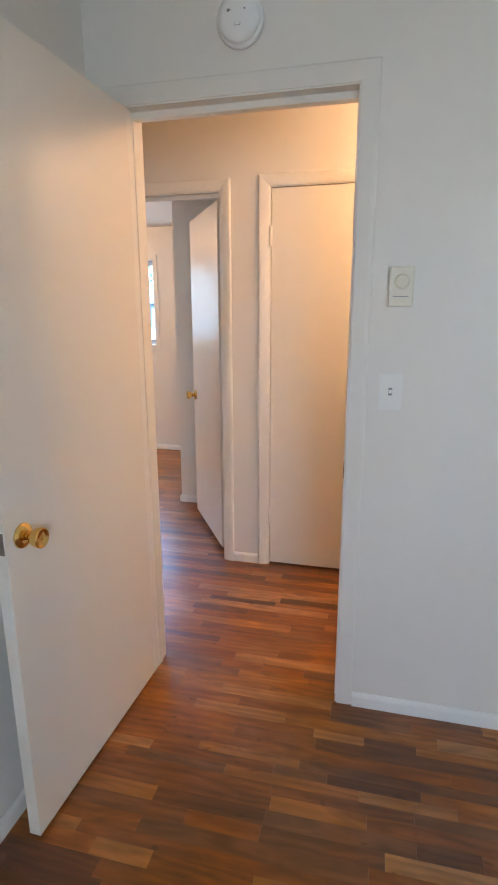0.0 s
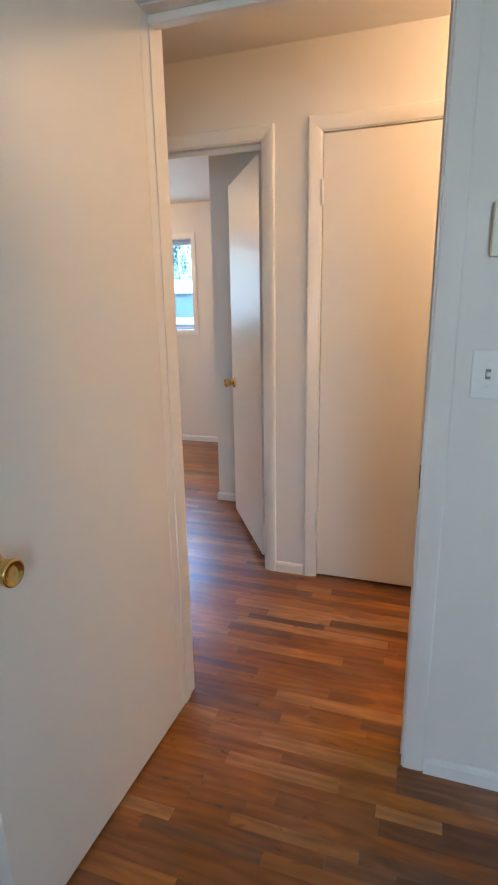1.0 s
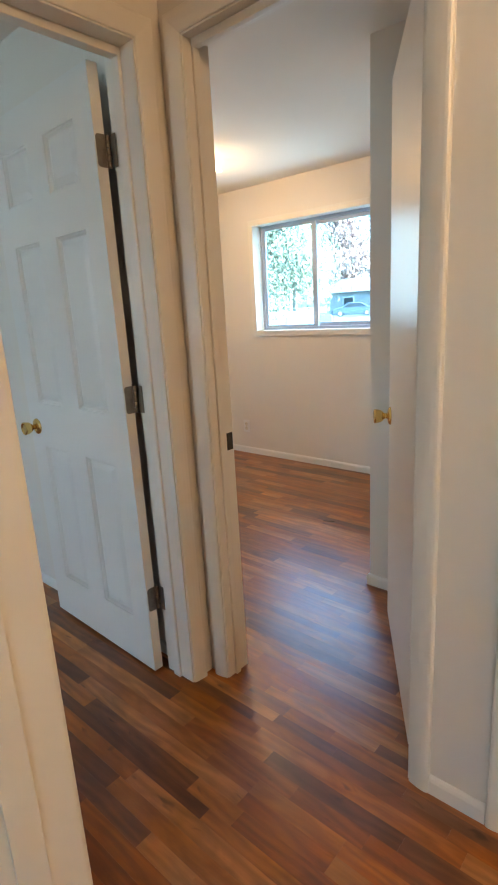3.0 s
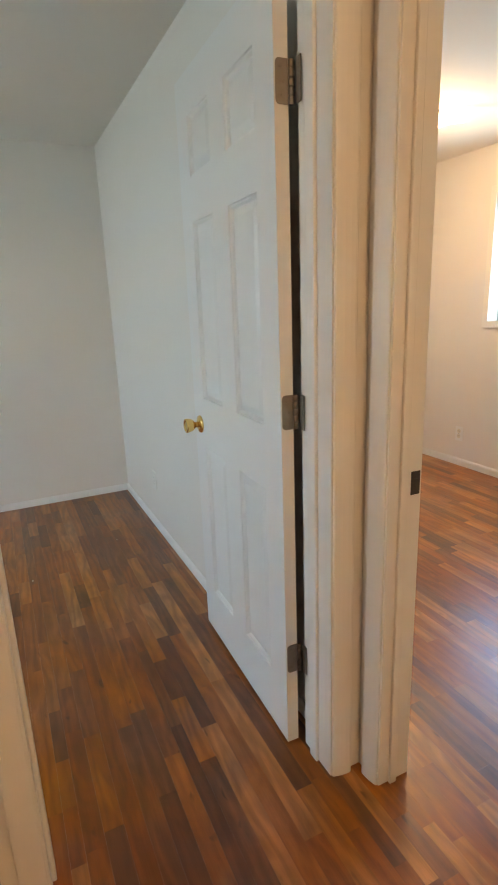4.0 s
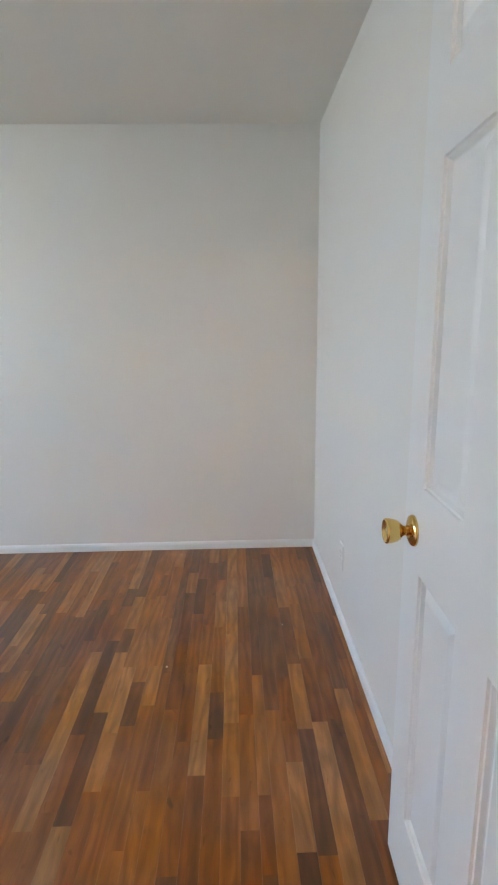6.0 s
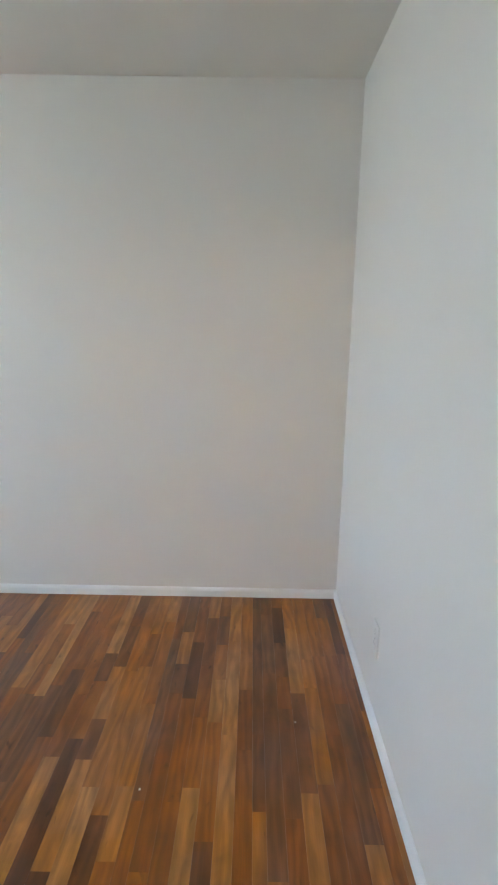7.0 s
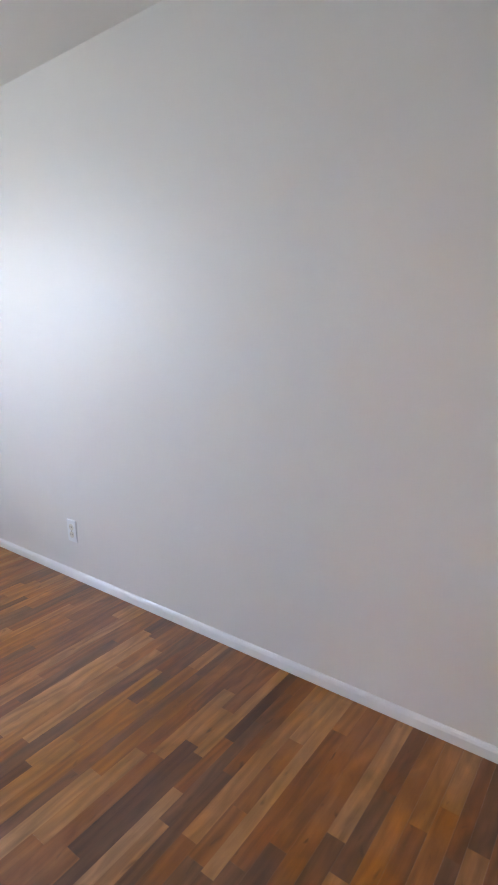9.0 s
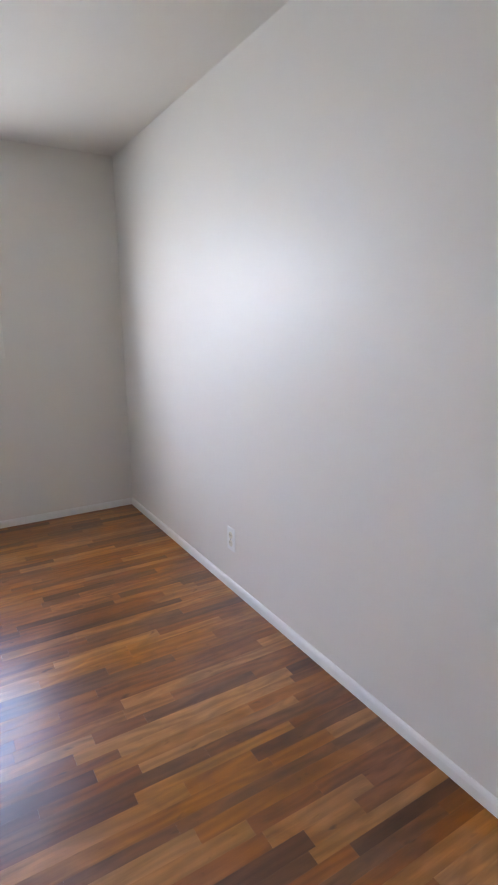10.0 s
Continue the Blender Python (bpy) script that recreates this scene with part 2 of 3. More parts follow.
def lathe(bm, profile, m, segments=24):
    """Turns (radius, height) pairs round z, then moves by m."""
    rings = []
    for r, h in profile:
        rings.append([bm.verts.new(m @ Vector((r * math.cos(2 * math.pi * i / segments), r * math.sin(2 * math.pi * i / segments), h))) for i in range(segments)])
    for a, b in zip(rings, rings[1:]):
        for i in range(segments):
            bm.faces.new((a[i], a[(i + 1) % segments], b[(i + 1) % segments], b[i])).smooth = True
    bm.faces.new(rings[0][::-1])
    bm.faces.new(rings[-1])
    return bm


def mesh_of(name, bm, mat):
    bmesh.ops.recalc_face_normals(bm, faces=bm.faces[:])
    me = bpy.data.meshes.new(name)
    bm.to_mesh(me)
    bm.free()
    me.materials.append(mat)
    return me


def part(name, bm, mat, parent=None, label=""):
    ob = new(name, mesh_of(name, bm, mat))
    if parent:
        ob.parent = parent
    if label:
        ob["label"] = label
    return ob


def empty(name, m, label, category, kind="", group=""):
    ob = new(name)
    ob.empty_display_size = 0.1
    ob.matrix_world = m
    return tagged(ob, label, category, group, kind)


# ---- walls, ceilings ----
def wall(name, axis, lo, hi, a0, a1, top, openings=(), mat=None, label="smooth cream-painted plaster wall"):
    """A wall along axis 'x' or 'y' from a0 to a1, between lo and hi across; openings are (start, end, bottom, top)."""
    bm = bmesh.new()

    def block(s, e, z0, z1):
        if e - s > 1e-4 and z1 - z0 > 1e-4:
            box(bm, *((s, e, lo, hi) if axis == "x" else (lo, hi, s, e)), z0, z1)

    at = a0
    for s, e, z0, z1 in sorted(openings):
        block(at, s, 0, top)
        block(s, e, 0, z0)
        block(s, e, z1, top)
        at = e
    block(at, a1, 0, top)
    return tagged(part(name, bm, mat or PAINT), label, "wall", kind="structure")


TOP = 2.62
J = 0.018                                   # jamb board thickness
wall("wall_south", "x", Y_S - 0.15, Y_S, X_W - 0.15, X_E + 0.15, TOP, [(WIN_C[0], WIN_C[1], WIN_C[2], WIN_C[3]), (WIN_A[0], WIN_A[1], WIN_A[2], WIN_A[3])])
wall("wall_west", "y", X_W - 0.15, X_W, Y_S, Y_W + 0.15, TOP)
wall("wall_north", "x", Y_W, Y_W + 0.15, X_W, X_E, TOP, [(WIN_B[0], WIN_B[1], WIN_B[2], WIN_B[3])])
wall("wall_east", "y", X_E, X_E + 0.15, Y_S, Y_W + 0.15, TOP)
wall("wall_bedroom_north", "x", Y_CN, Y_B, X_W, X_CE, TOP)
wall("wall_hall_north", "x", Y_HN, Y_B, X_CE, X_E, TOP, [(DB[0] - J, DB[1] + J, 0, DB[2] + J), (DK[0] - J, DK[1] + J, 0, DK[2] + J)])
wall("wall_hall_west", "y", X_CE, X_HW, Y_S, Y_HN, TOP, [(DC[0] - J, DC[1] + J, 0, DC[2] + J)])
wall("wall_hall_south", "x", Y_A, Y_HS, X_HW, X_E, TOP, [(DA[0] - J, DA[1] + J, 0, DA[2] + J)])
wall("wall_front_room_west", "y", X_AW - 0.1, X_AW, Y_S, Y_A, TOP)
wall("wall_hall_east", "y", 1.75, 1.85, Y_HS, Y_HN, TOP)
wall("wall_niche_east", "y", -0.97, -0.87, Y_B, STUB[1], TOP)
wall("wall_closet_front", "x", STUB[1], STUB[1] + 0.1, STUB[0], 0.6, TOP)
wall("wall_closet_side", "y", STUB[0], STUB[0] + 0.1, STUB[1] + 0.1, Y_W, TOP)
wall("wall_closet_end", "y", 0.5, 0.6, Y_B, STUB[1], TOP)


def ceiling(name, x0, x1, y0, y1, z):
    bm = box(bmesh.new(), x0, x1, y0, y1, z, z + 0.05)
    return tagged(part(name, bm, CEIL), "flat off-white painted plaster ceiling", "ceiling", kind="structure")


ceiling("ceiling_bedroom", X_W, X_CE, Y_S, Y_CN, Z_C)
ceiling("ceiling_back_room", X_W, 0.5, Y_B, Y_W, Z_B)
ceiling("ceiling_hall", X_HW, 1.75, Y_HS, Y_HN, Z_H)
ceiling("ceiling_front_room", X_AW, X_E, Y_S, Y_A, Z_A)
# unseen slab added above the ceilings to block light from the sky
tagged(part("roof", box(bmesh.new(), X_W - 0.5, X_E + 0.5, Y_S - 0.5, Y_W + 0.5, TOP, TOP + 0.12), ROOFING), "unseen dark slab over the house that keeps the sky light out", "roof", kind="structure")


def baseboard(name, axis, at, side, a0, a1, h=0.054, t=0.012):
    """A rounded-top board along a wall face; side is the way that it stands out."""
    prof = [(0, 0), (t, 0), (t, h - 0.014), (t * 0.75, h - 0.005), (t * 0.35, h), (0, h)]
    bm = bmesh.new()

    def along(p):
        for s in (a0, a1):
            yield [((s, at + side * u, z) if axis == "x" else (at + side * u, s, z)) for u, z in p]

    sweep(bm, prof, along)
    return tagged(part(name, bm, BASE), "low white-painted wooden baseboard along the wall", "baseboard", kind="structure")


# ---- doors ----
def board(p0, p1, prof, u, v, mitre0=0.0, mitre1=0.0):
    """A moulding from p0 to p1: the profile lies along u (across) and v (out of the wall); ends slant by the mitres."""
    bm = bmesh.new()
    p0, p1, u, v = Vector(p0), Vector(p1), Vector(u), Vector(v)
    d = (p1 - p0).normalized()

    def along(p):
        yield [p0 + u * a + v * b + d * (mitre0 * a) for a, b in p]
        yield [p1 + u * a + v * b - d * (mitre1 * a) for a, b in p]

    return sweep(bm, prof, along)


CASING = [(0, 0), (0, 0.0055), (0.003, 0.0075), (0.010, 0.0095), (0.022, 0.0125), (0.036, 0.0148), (0.047, 0.0155), (0.053, 0.0145), (0.0565, 0.0110), (0.057, 0)]
FLAT = [(0, 0), (0, 0.0045), (0.003, 0.0062), (0.020, 0.0068), (0.040, 0.0066), (0.052, 0.0055), (0.057, 0.0030), (0.057, 0)]


def casing(thing, axis, face, out, a0, a1, top, mat, prof):
    """Three mitred casing boards round an opening on one face of the wall."""
    r = 0.005

    def P(a, z):
        return (a, face, z) if axis == "x" else (face, a, z)

    o = (0, out, 0) if axis == "x" else (out, 0, 0)
    e = (1, 0, 0) if axis == "x" else (0, 1, 0)
    minus = tuple(-k for k in e)
    part("casing", board(P(a0 - r, 0), P(a0 - r, top + r), prof, minus, o, 0, -1), mat, thing)
    part("casing", board(P(a1 + r, 0), P(a1 + r, top + r), prof, e, o, 0, -1), mat, thing)
    part("casing", board(P(a0 - r, top + r), P(a1 + r, top + r), prof, (0, 0, 1), o, -1, -1), mat, thing)


def frame_of(name, axis, lo, hi, a0, a1, top, stop_at, label, mat=None, low=CASING, stop=0.010):
    """Jamb boards, stops and casings of a doorway through a wall that lies between lo and hi."""
    mat = mat or TRIM
    thing = empty(name, Matrix.Identity(4), label, "door", "structure")

    def B(s, e, z0, z1, w0, w1, bevel=0.0015):
        return box(bmesh.new(), *((s, e, w0, w1) if axis == "x" else (w0, w1, s, e)), z0, z1, bevel)

    g = 0.001
    part("jamb", B(a0 - J + g, a0, 0, top, lo - g, hi + g), mat, thing)
    part("jamb", B(a1, a1 + J - g, 0, top, lo - g, hi + g), mat, thing)
    part("head_jamb", B(a0 - J + g, a1 + J - g, top, top + J - g, lo - g, hi + g), mat, thing)
    s0, s1 = stop_at
    part("door_stop", B(a0, a0 + stop, 0, top - 0.010, s0, s1, stop * 0.3), mat, thing)
    part("door_stop", B(a1 - stop, a1, 0, top - 0.010, s0, s1, stop * 0.3), mat, thing)
    part("head_stop", B(a0, a1, top - 0.022, top, s0, s1, 0.003), mat, thing)
    casing(thing, axis, lo, -1, a0, a1, top, PAINT if low is FLAT else mat, low)
    casing(thing, axis, hi, 1, a0, a1, top, mat, CASING)
    return thing


def knob(leaf, x, y, z, side, mat=None):
    """A turned tulip knob on its rose, standing out of a leaf along its own y."""
    bm = bmesh.new()
    m = Matrix.Translation((x, y, z)) @ Matrix.Rotation(radians(-90 * side), 4, "X")
    lathe(bm, [(0.0325, 0), (0.0325, 0.003), (0.030, 0.007), (0.022, 0.010), (0.016, 0.012)], m, 28)
    rose = part("rose", bm, BRASS, leaf, "polished brass rose")
    bm = bmesh.new()
    lathe(bm, [(0.0105, 0.010), (0.010, 0.018), (0.0115, 0.024), (0.018, 0.029), (0.0225, 0.036), (0.0250, 0.046), (0.0262, 0.055), (0.0255, 0.0585), (0.0225, 0.060), (0.0205, 0.0575), (0.012, 0.0545), (0.004, 0.0555)], m, 28)
    part("doorknob", bm, BRASS, leaf, "polished brass tulip doorknob with a dished face")
    return rose


def latch_plate(leaf, x, y, z, side):
    bm = bmesh.new()
    box(bm, x - 0.0008, x + 0.0015, y - 0.0125, y + 0.0125, z - 0.0285, z + 0.0285, 0.0006)
    box(bm, x, x + 0.009, y - 0.006, y + 0.006, z - 0.007, z + 0.007, 0.002)
    part("latch", bm, NICKEL, leaf, "worn metal latch plate and bolt")


def flush_leaf(thing, m, width, z0, z1, mat, swing, knobs=True, thick=0.035):
    """A plain slab in its own frame: x from the hinge edge, y across the thickness."""
    bm = box(bmesh.new(), 0, width, 0, thick, z0, z1, 0.0015)
    leaf = part("leaf", bm, mat, thing, swing)
    leaf.matrix_world = m
    if knobs:
        knob(leaf, width - 0.060, 0, 0.88, -1)
        knob(leaf, width - 0.060, thick, 0.88, 1)
        latch_plate(leaf, width, thick / 2, 0.88, 1)
    return leaf


def hinge(parent, x, y0, y1, z, h=0.089):
    """A butt hinge of an open door: one plate on the slab's edge (facing x), the barrel in the gap, one plate on the jamb."""
    bm = bmesh.new()
    r = 0.010
    outline = [(y1, z - h / 2), (y1, z + h / 2)]
    for cz, a0 in ((z + h / 2 - r, 90), (z - h / 2 + r, 180)):
        outline += [(y0 + r + r * math.cos(radians(a0 + 18 * k)), cz + r * math.sin(radians(a0 + 18 * k))) for k in range(6)]
    sweep(bm, outline, lambda p: [[(u, a, c) for a, c in p] for u in (x, x + 0.0022)])
    box(bm, x + 0.016, x + 0.034, y1 + 0.0125, y1 + 0.0145, z - h / 2, z + h / 2, 0.0004)
    ob = part("hinge", bm, NICKEL, parent, "tarnished steel butt hinge")
    bm = bmesh.new()
    for i in range(5):
        lathe(bm, [(0.0052, 0.0006), (0.0060, 0.0016), (0.0060, h / 5 - 0.0016), (0.0052, h / 5 - 0.0006)], Matrix.Translation((x + 0.004, y1 + 0.0065, z - h / 2 + i * h / 5)), 12)
    part("barrel", bm, NICKEL, ob)
    for k in (-0.029, 0.0, 0.029):
        bm = bmesh.new()
        lathe(bm, [(0.0040, 0), (0.0036, 0.0010), (0.001, 0.0007)], Matrix.Translation((x + 0.0022, y0 + (0.012 if k else 0.020), z + k)) @ Matrix.Rotation(radians(90), 4, "Y"), 10)
        part("screw", bm, NICKEL, ob)
    return ob


def six_panel_leaf(thing, m, width, z0, z1, mat, label, thick=0.035):
    """Stiles and rails with six sunk, raised-field panels on the face at y = 0; plain behind."""
    cols, rows = PANEL_COLS, PANEL_ROWS
    xs = [0.0, *[c for p in cols for c in p], width]
    zs = [z0, *[r for p in rows for r in p], z1]
    bm = bmesh.new()
    for i in range(len(xs) - 1):
        for k in range(len(zs) - 1):
            if i % 2 and k % 2:
                continue
            bm.faces.new([bm.verts.new(p) for p in ((xs[i], 0, zs[k]), (xs[i + 1], 0, zs[k]), (xs[i + 1], 0, zs[k + 1]), (xs[i], 0, zs[k + 1]))])
    bmesh.ops.remove_doubles(bm, verts=bm.verts[:], dist=1e-5)
    back = [bm.verts.new(p) for p in ((0, thick, z0), (width, thick, z0), (width, thick, z1), (0, thick, z1))]
    bm.faces.new(back[::-1])
    for x in (0, width):
        bm.faces.new([bm.verts.new(p) for p in ((x, 0, z0), (x, thick, z0), (x, thick, z1), (x, 0, z1))])
    for z in (z0, z1):
        bm.faces.new([bm.verts.new(p) for p in ((0, 0, z), (width, 0, z), (width, thick, z), (0, thick, z))])
    leaf = part("leaf", bm, mat, thing, label)
    leaf.matrix_world = m
    for x0, x1 in cols:
        for a, b in rows:
            bm = bmesh.new()
            rings = []
            for inset, depth in ((0, 0), (0.002, 0.0045), (0.006, 0.0055), (0.011, 0.0125), (0.014, 0.0130), (0.032, 0.0050), (0.036, 0.0040)):
                rings.append([bm.verts.new(p) for p in ((x0 + inset, depth, a + inset), (x1 - inset, depth, a + inset), (x1 - inset, depth, b - inset), (x0 + inset, depth, b - inset))])
            for p, q in zip(rings, rings[1:]):
                for i in range(4):
                    bm.faces.new((p[i], p[(i + 1) % 4], q[(i + 1) % 4], q[i]))
            bm.faces.new(rings[-1])
            part("panel", bm, mat, leaf)
    knob(leaf, width - 0.060, 0, 0.868, -1)
    knob(leaf, width - 0.060, thick, 0.868, 1)
    latch_plate(leaf, width, thick / 2, 0.868, 1)
    return leaf


def strike(thing, axis, x, y, z, sx):
    bm = bmesh.new()
    box(bm, x - 0.001, x + 0.001 * 1.6, y - 0.013, y + 0.013, z - 0.029, z + 0.029, 0.0005)
    box(bm, x + 0.0012 * sx - 0.0008, x + 0.0012 * sx + 0.0016, y - 0.006, y + 0.007, z - 0.011, z + 0.011)
    part("strike_plate", bm, STRIKE, thing, "dark bronze strike plate on the jamb")


# doorway between the front room and the hall; its slab stands open against the west wall
d1 = frame_of("door_1", "x", Y_A, Y_HS, DA[0], DA[1], DA[2], (Y_A + 0.040, Y_A + 0.075), "cream flush door standing open into the front room", low=FLAT, stop=0.004)
turn = math.degrees(math.atan2(LEAF_A[3] - LEAF_A[1], LEAF_A[2] - LEAF_A[0]))
leaf1 = flush_leaf(d1, pose(LEAF_A[0], LEAF_A[1], 0, 0, 0, turn) @ Matrix.Translation((0, -0.035, 0)), W_A, 0.012, DA[2] - 0.004, DOOR, "plain flush slab, open")
strike(d1, "x", DA[1] - 0.001, Y_A + 0.018, 0.90, -1)
# doorway to the back room
d2 = frame_of("door_2", "x", Y_HN, Y_B, DB[0], DB[1], DB[2], (Y_HN + 0.030, Y_HN + 0.052), "cream flush door standing open into the back room")
turn = math.degrees(math.atan2(LEAF_B[3] - LEAF_B[1], LEAF_B[2] - LEAF_B[0]))
flush_leaf(d2, pose(LEAF_B[0], LEAF_B[1], 0, 0, 0, turn) @ Matrix.Translation((0, 0.0, 0)), W_B, LEAF_B[4], 1.985, DOOR, "plain flush slab, open")
strike(d2, "x", DB[0] + 0.001, Y_B - 0.018, 0.865, 1)
# doorway to the bedroom
d3 = frame_of("door_3", "y", X_CE, X_HW, DC[0], DC[1], DC[2], (X_CE + 0.040, X_CE + 0.075), "white six-panel door standing open into the bedroom")
turn = math.degrees(math.atan2(LEAF_C[3] - LEAF_C[1], LEAF_C[2] - LEAF_C[0]))
leaf3 = six_panel_leaf(d3, pose(LEAF_C[0], LEAF_C[1], 0, 0, 0, turn) @ Matrix.Diagonal((1, -1, 1, 1)), W_C, 0.012, 1.985, DOORW, "white moulded six-panel leaf, open")
for z in HINGES_C:
    hinge(d3, LEAF_C[0] + 0.0005, LEAF_C[1] + 0.003, LEAF_C[1] + 0.034, z)
# closed closet door in the hall
d4 = frame_of("door_4", "x", Y_HN, Y_B, DK[0], DK[1], DK[2], (Y_HN + 0.045, Y_HN + 0.075), "closed cream flush closet door in the hall")
leaf4 = flush_leaf(d4, pose(DK[0] + 0.003, Y_HN + 0.004, 0), DK[1] - DK[0] - 0.006, 0.012, DK[2] - 0.004, DOOR, "plain flush slab, shut", knobs=False)
knob(leaf4, DK[1] - DK[0] - 0.066, 0, 0.90, -1)
for z in HINGES_K:
    bm = bmesh.new()
    lathe(bm, [(0.003, -0.052), (0.0075, -0.047), (0.0075, 0.047), (0.003, 0.052)], Matrix.Translation((DK[0] + 0.001, Y_HN - 0.008, z)), 12)
    box(bm, DK[0] - 0.012, DK[0] + 0.001, Y_HN - 0.001, Y_HN + 0.002, z - 0.044, z + 0.044, 0.0006)
    part("hinge", bm, TRIM, d4, "paint-covered butt hinge")

# ---- baseboards ----
C_OUT = 0.063
baseboard("baseboard_1", "y", X_W, 1, Y_S, Y_CN, 0.045)
baseboard("baseboard_2", "x", Y_CN, -1, X_W + 0.012, X_CE, 0.045)
baseboard("baseboard_3", "x", Y_S, 1, X_W + 0.012, X_CE, 0.045)
baseboard("baseboard_4", "y", X_CE, -1, Y_S + 0.012, DC[0] - C_OUT, 0.045)
baseboard("baseboard_5", "x", Y_HN, -1, DB[1] + C_OUT, DK[0] - C_OUT)
baseboard("baseboard_6", "x", Y_HN, -1, DK[1] + C_OUT, 1.75)
baseboard("baseboard_7", "x", Y_HS, 1, DA[1] + C_OUT, 1.75)
baseboard("baseboard_8", "x", Y_HS, 1, X_HW, DA[0] - C_OUT)
baseboard("baseboard_9", "x", Y_A, -1, DA[1] + C_OUT, X_E)
baseboard("baseboard_10", "y", X_AW, 1, Y_S, Y_A)
baseboard("baseboard_11", "x", Y_W, -1, X_W, STUB[0])
baseboard("baseboard_12", "x", STUB[1], -1, STUB[0], -0.97)
baseboard("baseboard_13", "y", STUB[0], -1, STUB[1] - 0.012, Y_W - 0.012)
baseboard("baseboard_14", "x", Y_B, 1, X_W, DB[0] - C_OUT)
baseboard("baseboard_15", "y", X_W, 1, Y_B + 0.012, Y_W - 0.012)


# ---- windows ----
def slider_window(name, x0, x1, z0, z1, y_in, out, label, glass=None):
    """A two-light sliding window in an aluminium frame, with a drywall reveal, flat trim and glass panes."""
    thing = empty(name, Matrix.Identity(4), label, "window", "structure")
    t = 0.045
    for a, b, c, d in ((x0 - t, x0, z0, z1), (x1, x1 + t, z0, z1), (x0 - t, x1 + t, z1, z1 + t), (x0 - t, x1 + t, z0 - t, z0)):
        y0, y1 = sorted((y_in, y_in - out * 0.012))
        part("trim", box(bmesh.new(), a, b, y0, y1, c, d, 0.002), TRIM, thing)
    ya, yb = sorted((y_in + out * 0.085, y_in + out * 0.140))
    f = 0.022
    for a, b, c, d in ((x0, x0 + f, z0, z1), (x1 - f, x1, z0, z1), (x0 + f, x1 - f, z1 - f, z1), (x0 + f, x1 - f, z0, z0 + f)):
        part("window_frame", box(bmesh.new(), a, b, ya, yb, c, d, 0.002), ALU, thing)
    xm = (x0 + x1) / 2
    for k, (a, b) in enumerate(((x0 + f, xm + 0.02), (xm - 0.02, x1 - f))):
        y0, y1 = sorted((y_in + out * (0.092 + 0.022 * k), y_in + out * (0.110 + 0.022 * k)))
        s = 0.028 if k else 0.016
        sash = bmesh.new()
        box(sash, a, a + 0.028, y0, y1, z0 + f, z1 - f, 0.002)
        box(sash, b - (0.028 if k else 0.044), b, y0, y1, z0 + f, z1 - f, 0.002)
        box(sash, a + 0.028, b - 0.028, y0, y1, z1 - f - s, z1 - f, 0.002)
        box(sash, a + 0.028, b - 0.028, y0, y1, z0 + f, z0 + f + s, 0.002)
        so = part("sash", sash, ALU, thing)
        ym = (y0 + y1) / 2
        pane = part("pane", box(bmesh.new(), a + 0.024, b - 0.024, ym - 0.002, ym + 0.002, z0 + f + s - 0.004, z1 - f - s + 0.004), glass or GLASS, so, "glass pane tinted to dim and cool the bright view" if glass else "clear glass pane")
        pane.visible_shadow = False
    return thing


slider_window("window_1", *WIN_B, Y_W, 1, "two-light sliding aluminium window with white trim", DIMMING_GLASS)
slider_window("window_2", *WIN_C, Y_S, -1, "sliding aluminium window with white trim in the bedroom")
slider_window("window_3", *WIN_A, Y_S, -1, "sliding aluminium window with white trim in the front room")


# ---- fixtures ----
def outlet(m, label, paint=None):
    thing = empty("outlet", m, label, "outlet")
    bm = box(bmesh.new(), -0.035, 0.035, -0.006, 0, -0.057, 0.057, 0.003)
    part("cover_plate", bm, paint or PLASTIC, thing)
    for z in (-0.0195, 0.0195):
        bm = bmesh.new()
        lathe(bm, [(0.0172, 0), (0.0172, 0.0016), (0.016, 0.0024)], Matrix.Translation((0, -0.006, z)) @ Matrix.Rotation(radians(90), 4, "X"), 20)
        r = part("receptacle", bm, paint or IVORY, thing)
        bm = bmesh.new()
        for x, h in ((-0.0063, 0.0042), (0.0063, 0.0034)):
            box(bm, x - 0.001, x + 0.001, -0.0090, -0.0082, z - h + 0.003, z + h + 0.003)
        part("slots", bm, SLOT if paint else DARK, r)
    bm = bmesh.new()
    lathe(bm, [(0.003, 0), (0.0026, 0.001)], Matrix.Translation((0, -0.006, 0)) @ Matrix.Rotation(radians(90), 4, "X"), 10)
    part("screw", bm, NICKEL, thing)
    return thing


outlet(pose(X_W, 0.425, 0.258, 0, 0, 90), "white duplex outlet on the bedroom wall")
outlet(pose(-3.77, Y_CN, 0.30), "white duplex outlet painted over, low on the wall", CREAMPLATE)
outlet(pose(-3.76, Y_W, 0.25), "white duplex outlet below the window")

# switch and thermostat beside the front room door
sw = empty("light_switch", pose(-0.2145, Y_A, 1.172), "white toggle light switch in a plain plate", "switch")
part("switch_plate", box(bmesh.new(), -0.0365, 0.0365, -0.005, 0, -0.058, 0.058, 0.003), PLATE, sw)
part("toggle_slot", box(bmesh.new(), -0.0055, 0.0055, -0.0062, -0.0045, -0.012, 0.012, 0.0005), GREY, sw)
bm = box(bmesh.new(), -0.0045, 0.0045, -0.017, -0.004, -0.004, 0.006, 0.001)
part("toggle", bm, PLASTIC, sw)
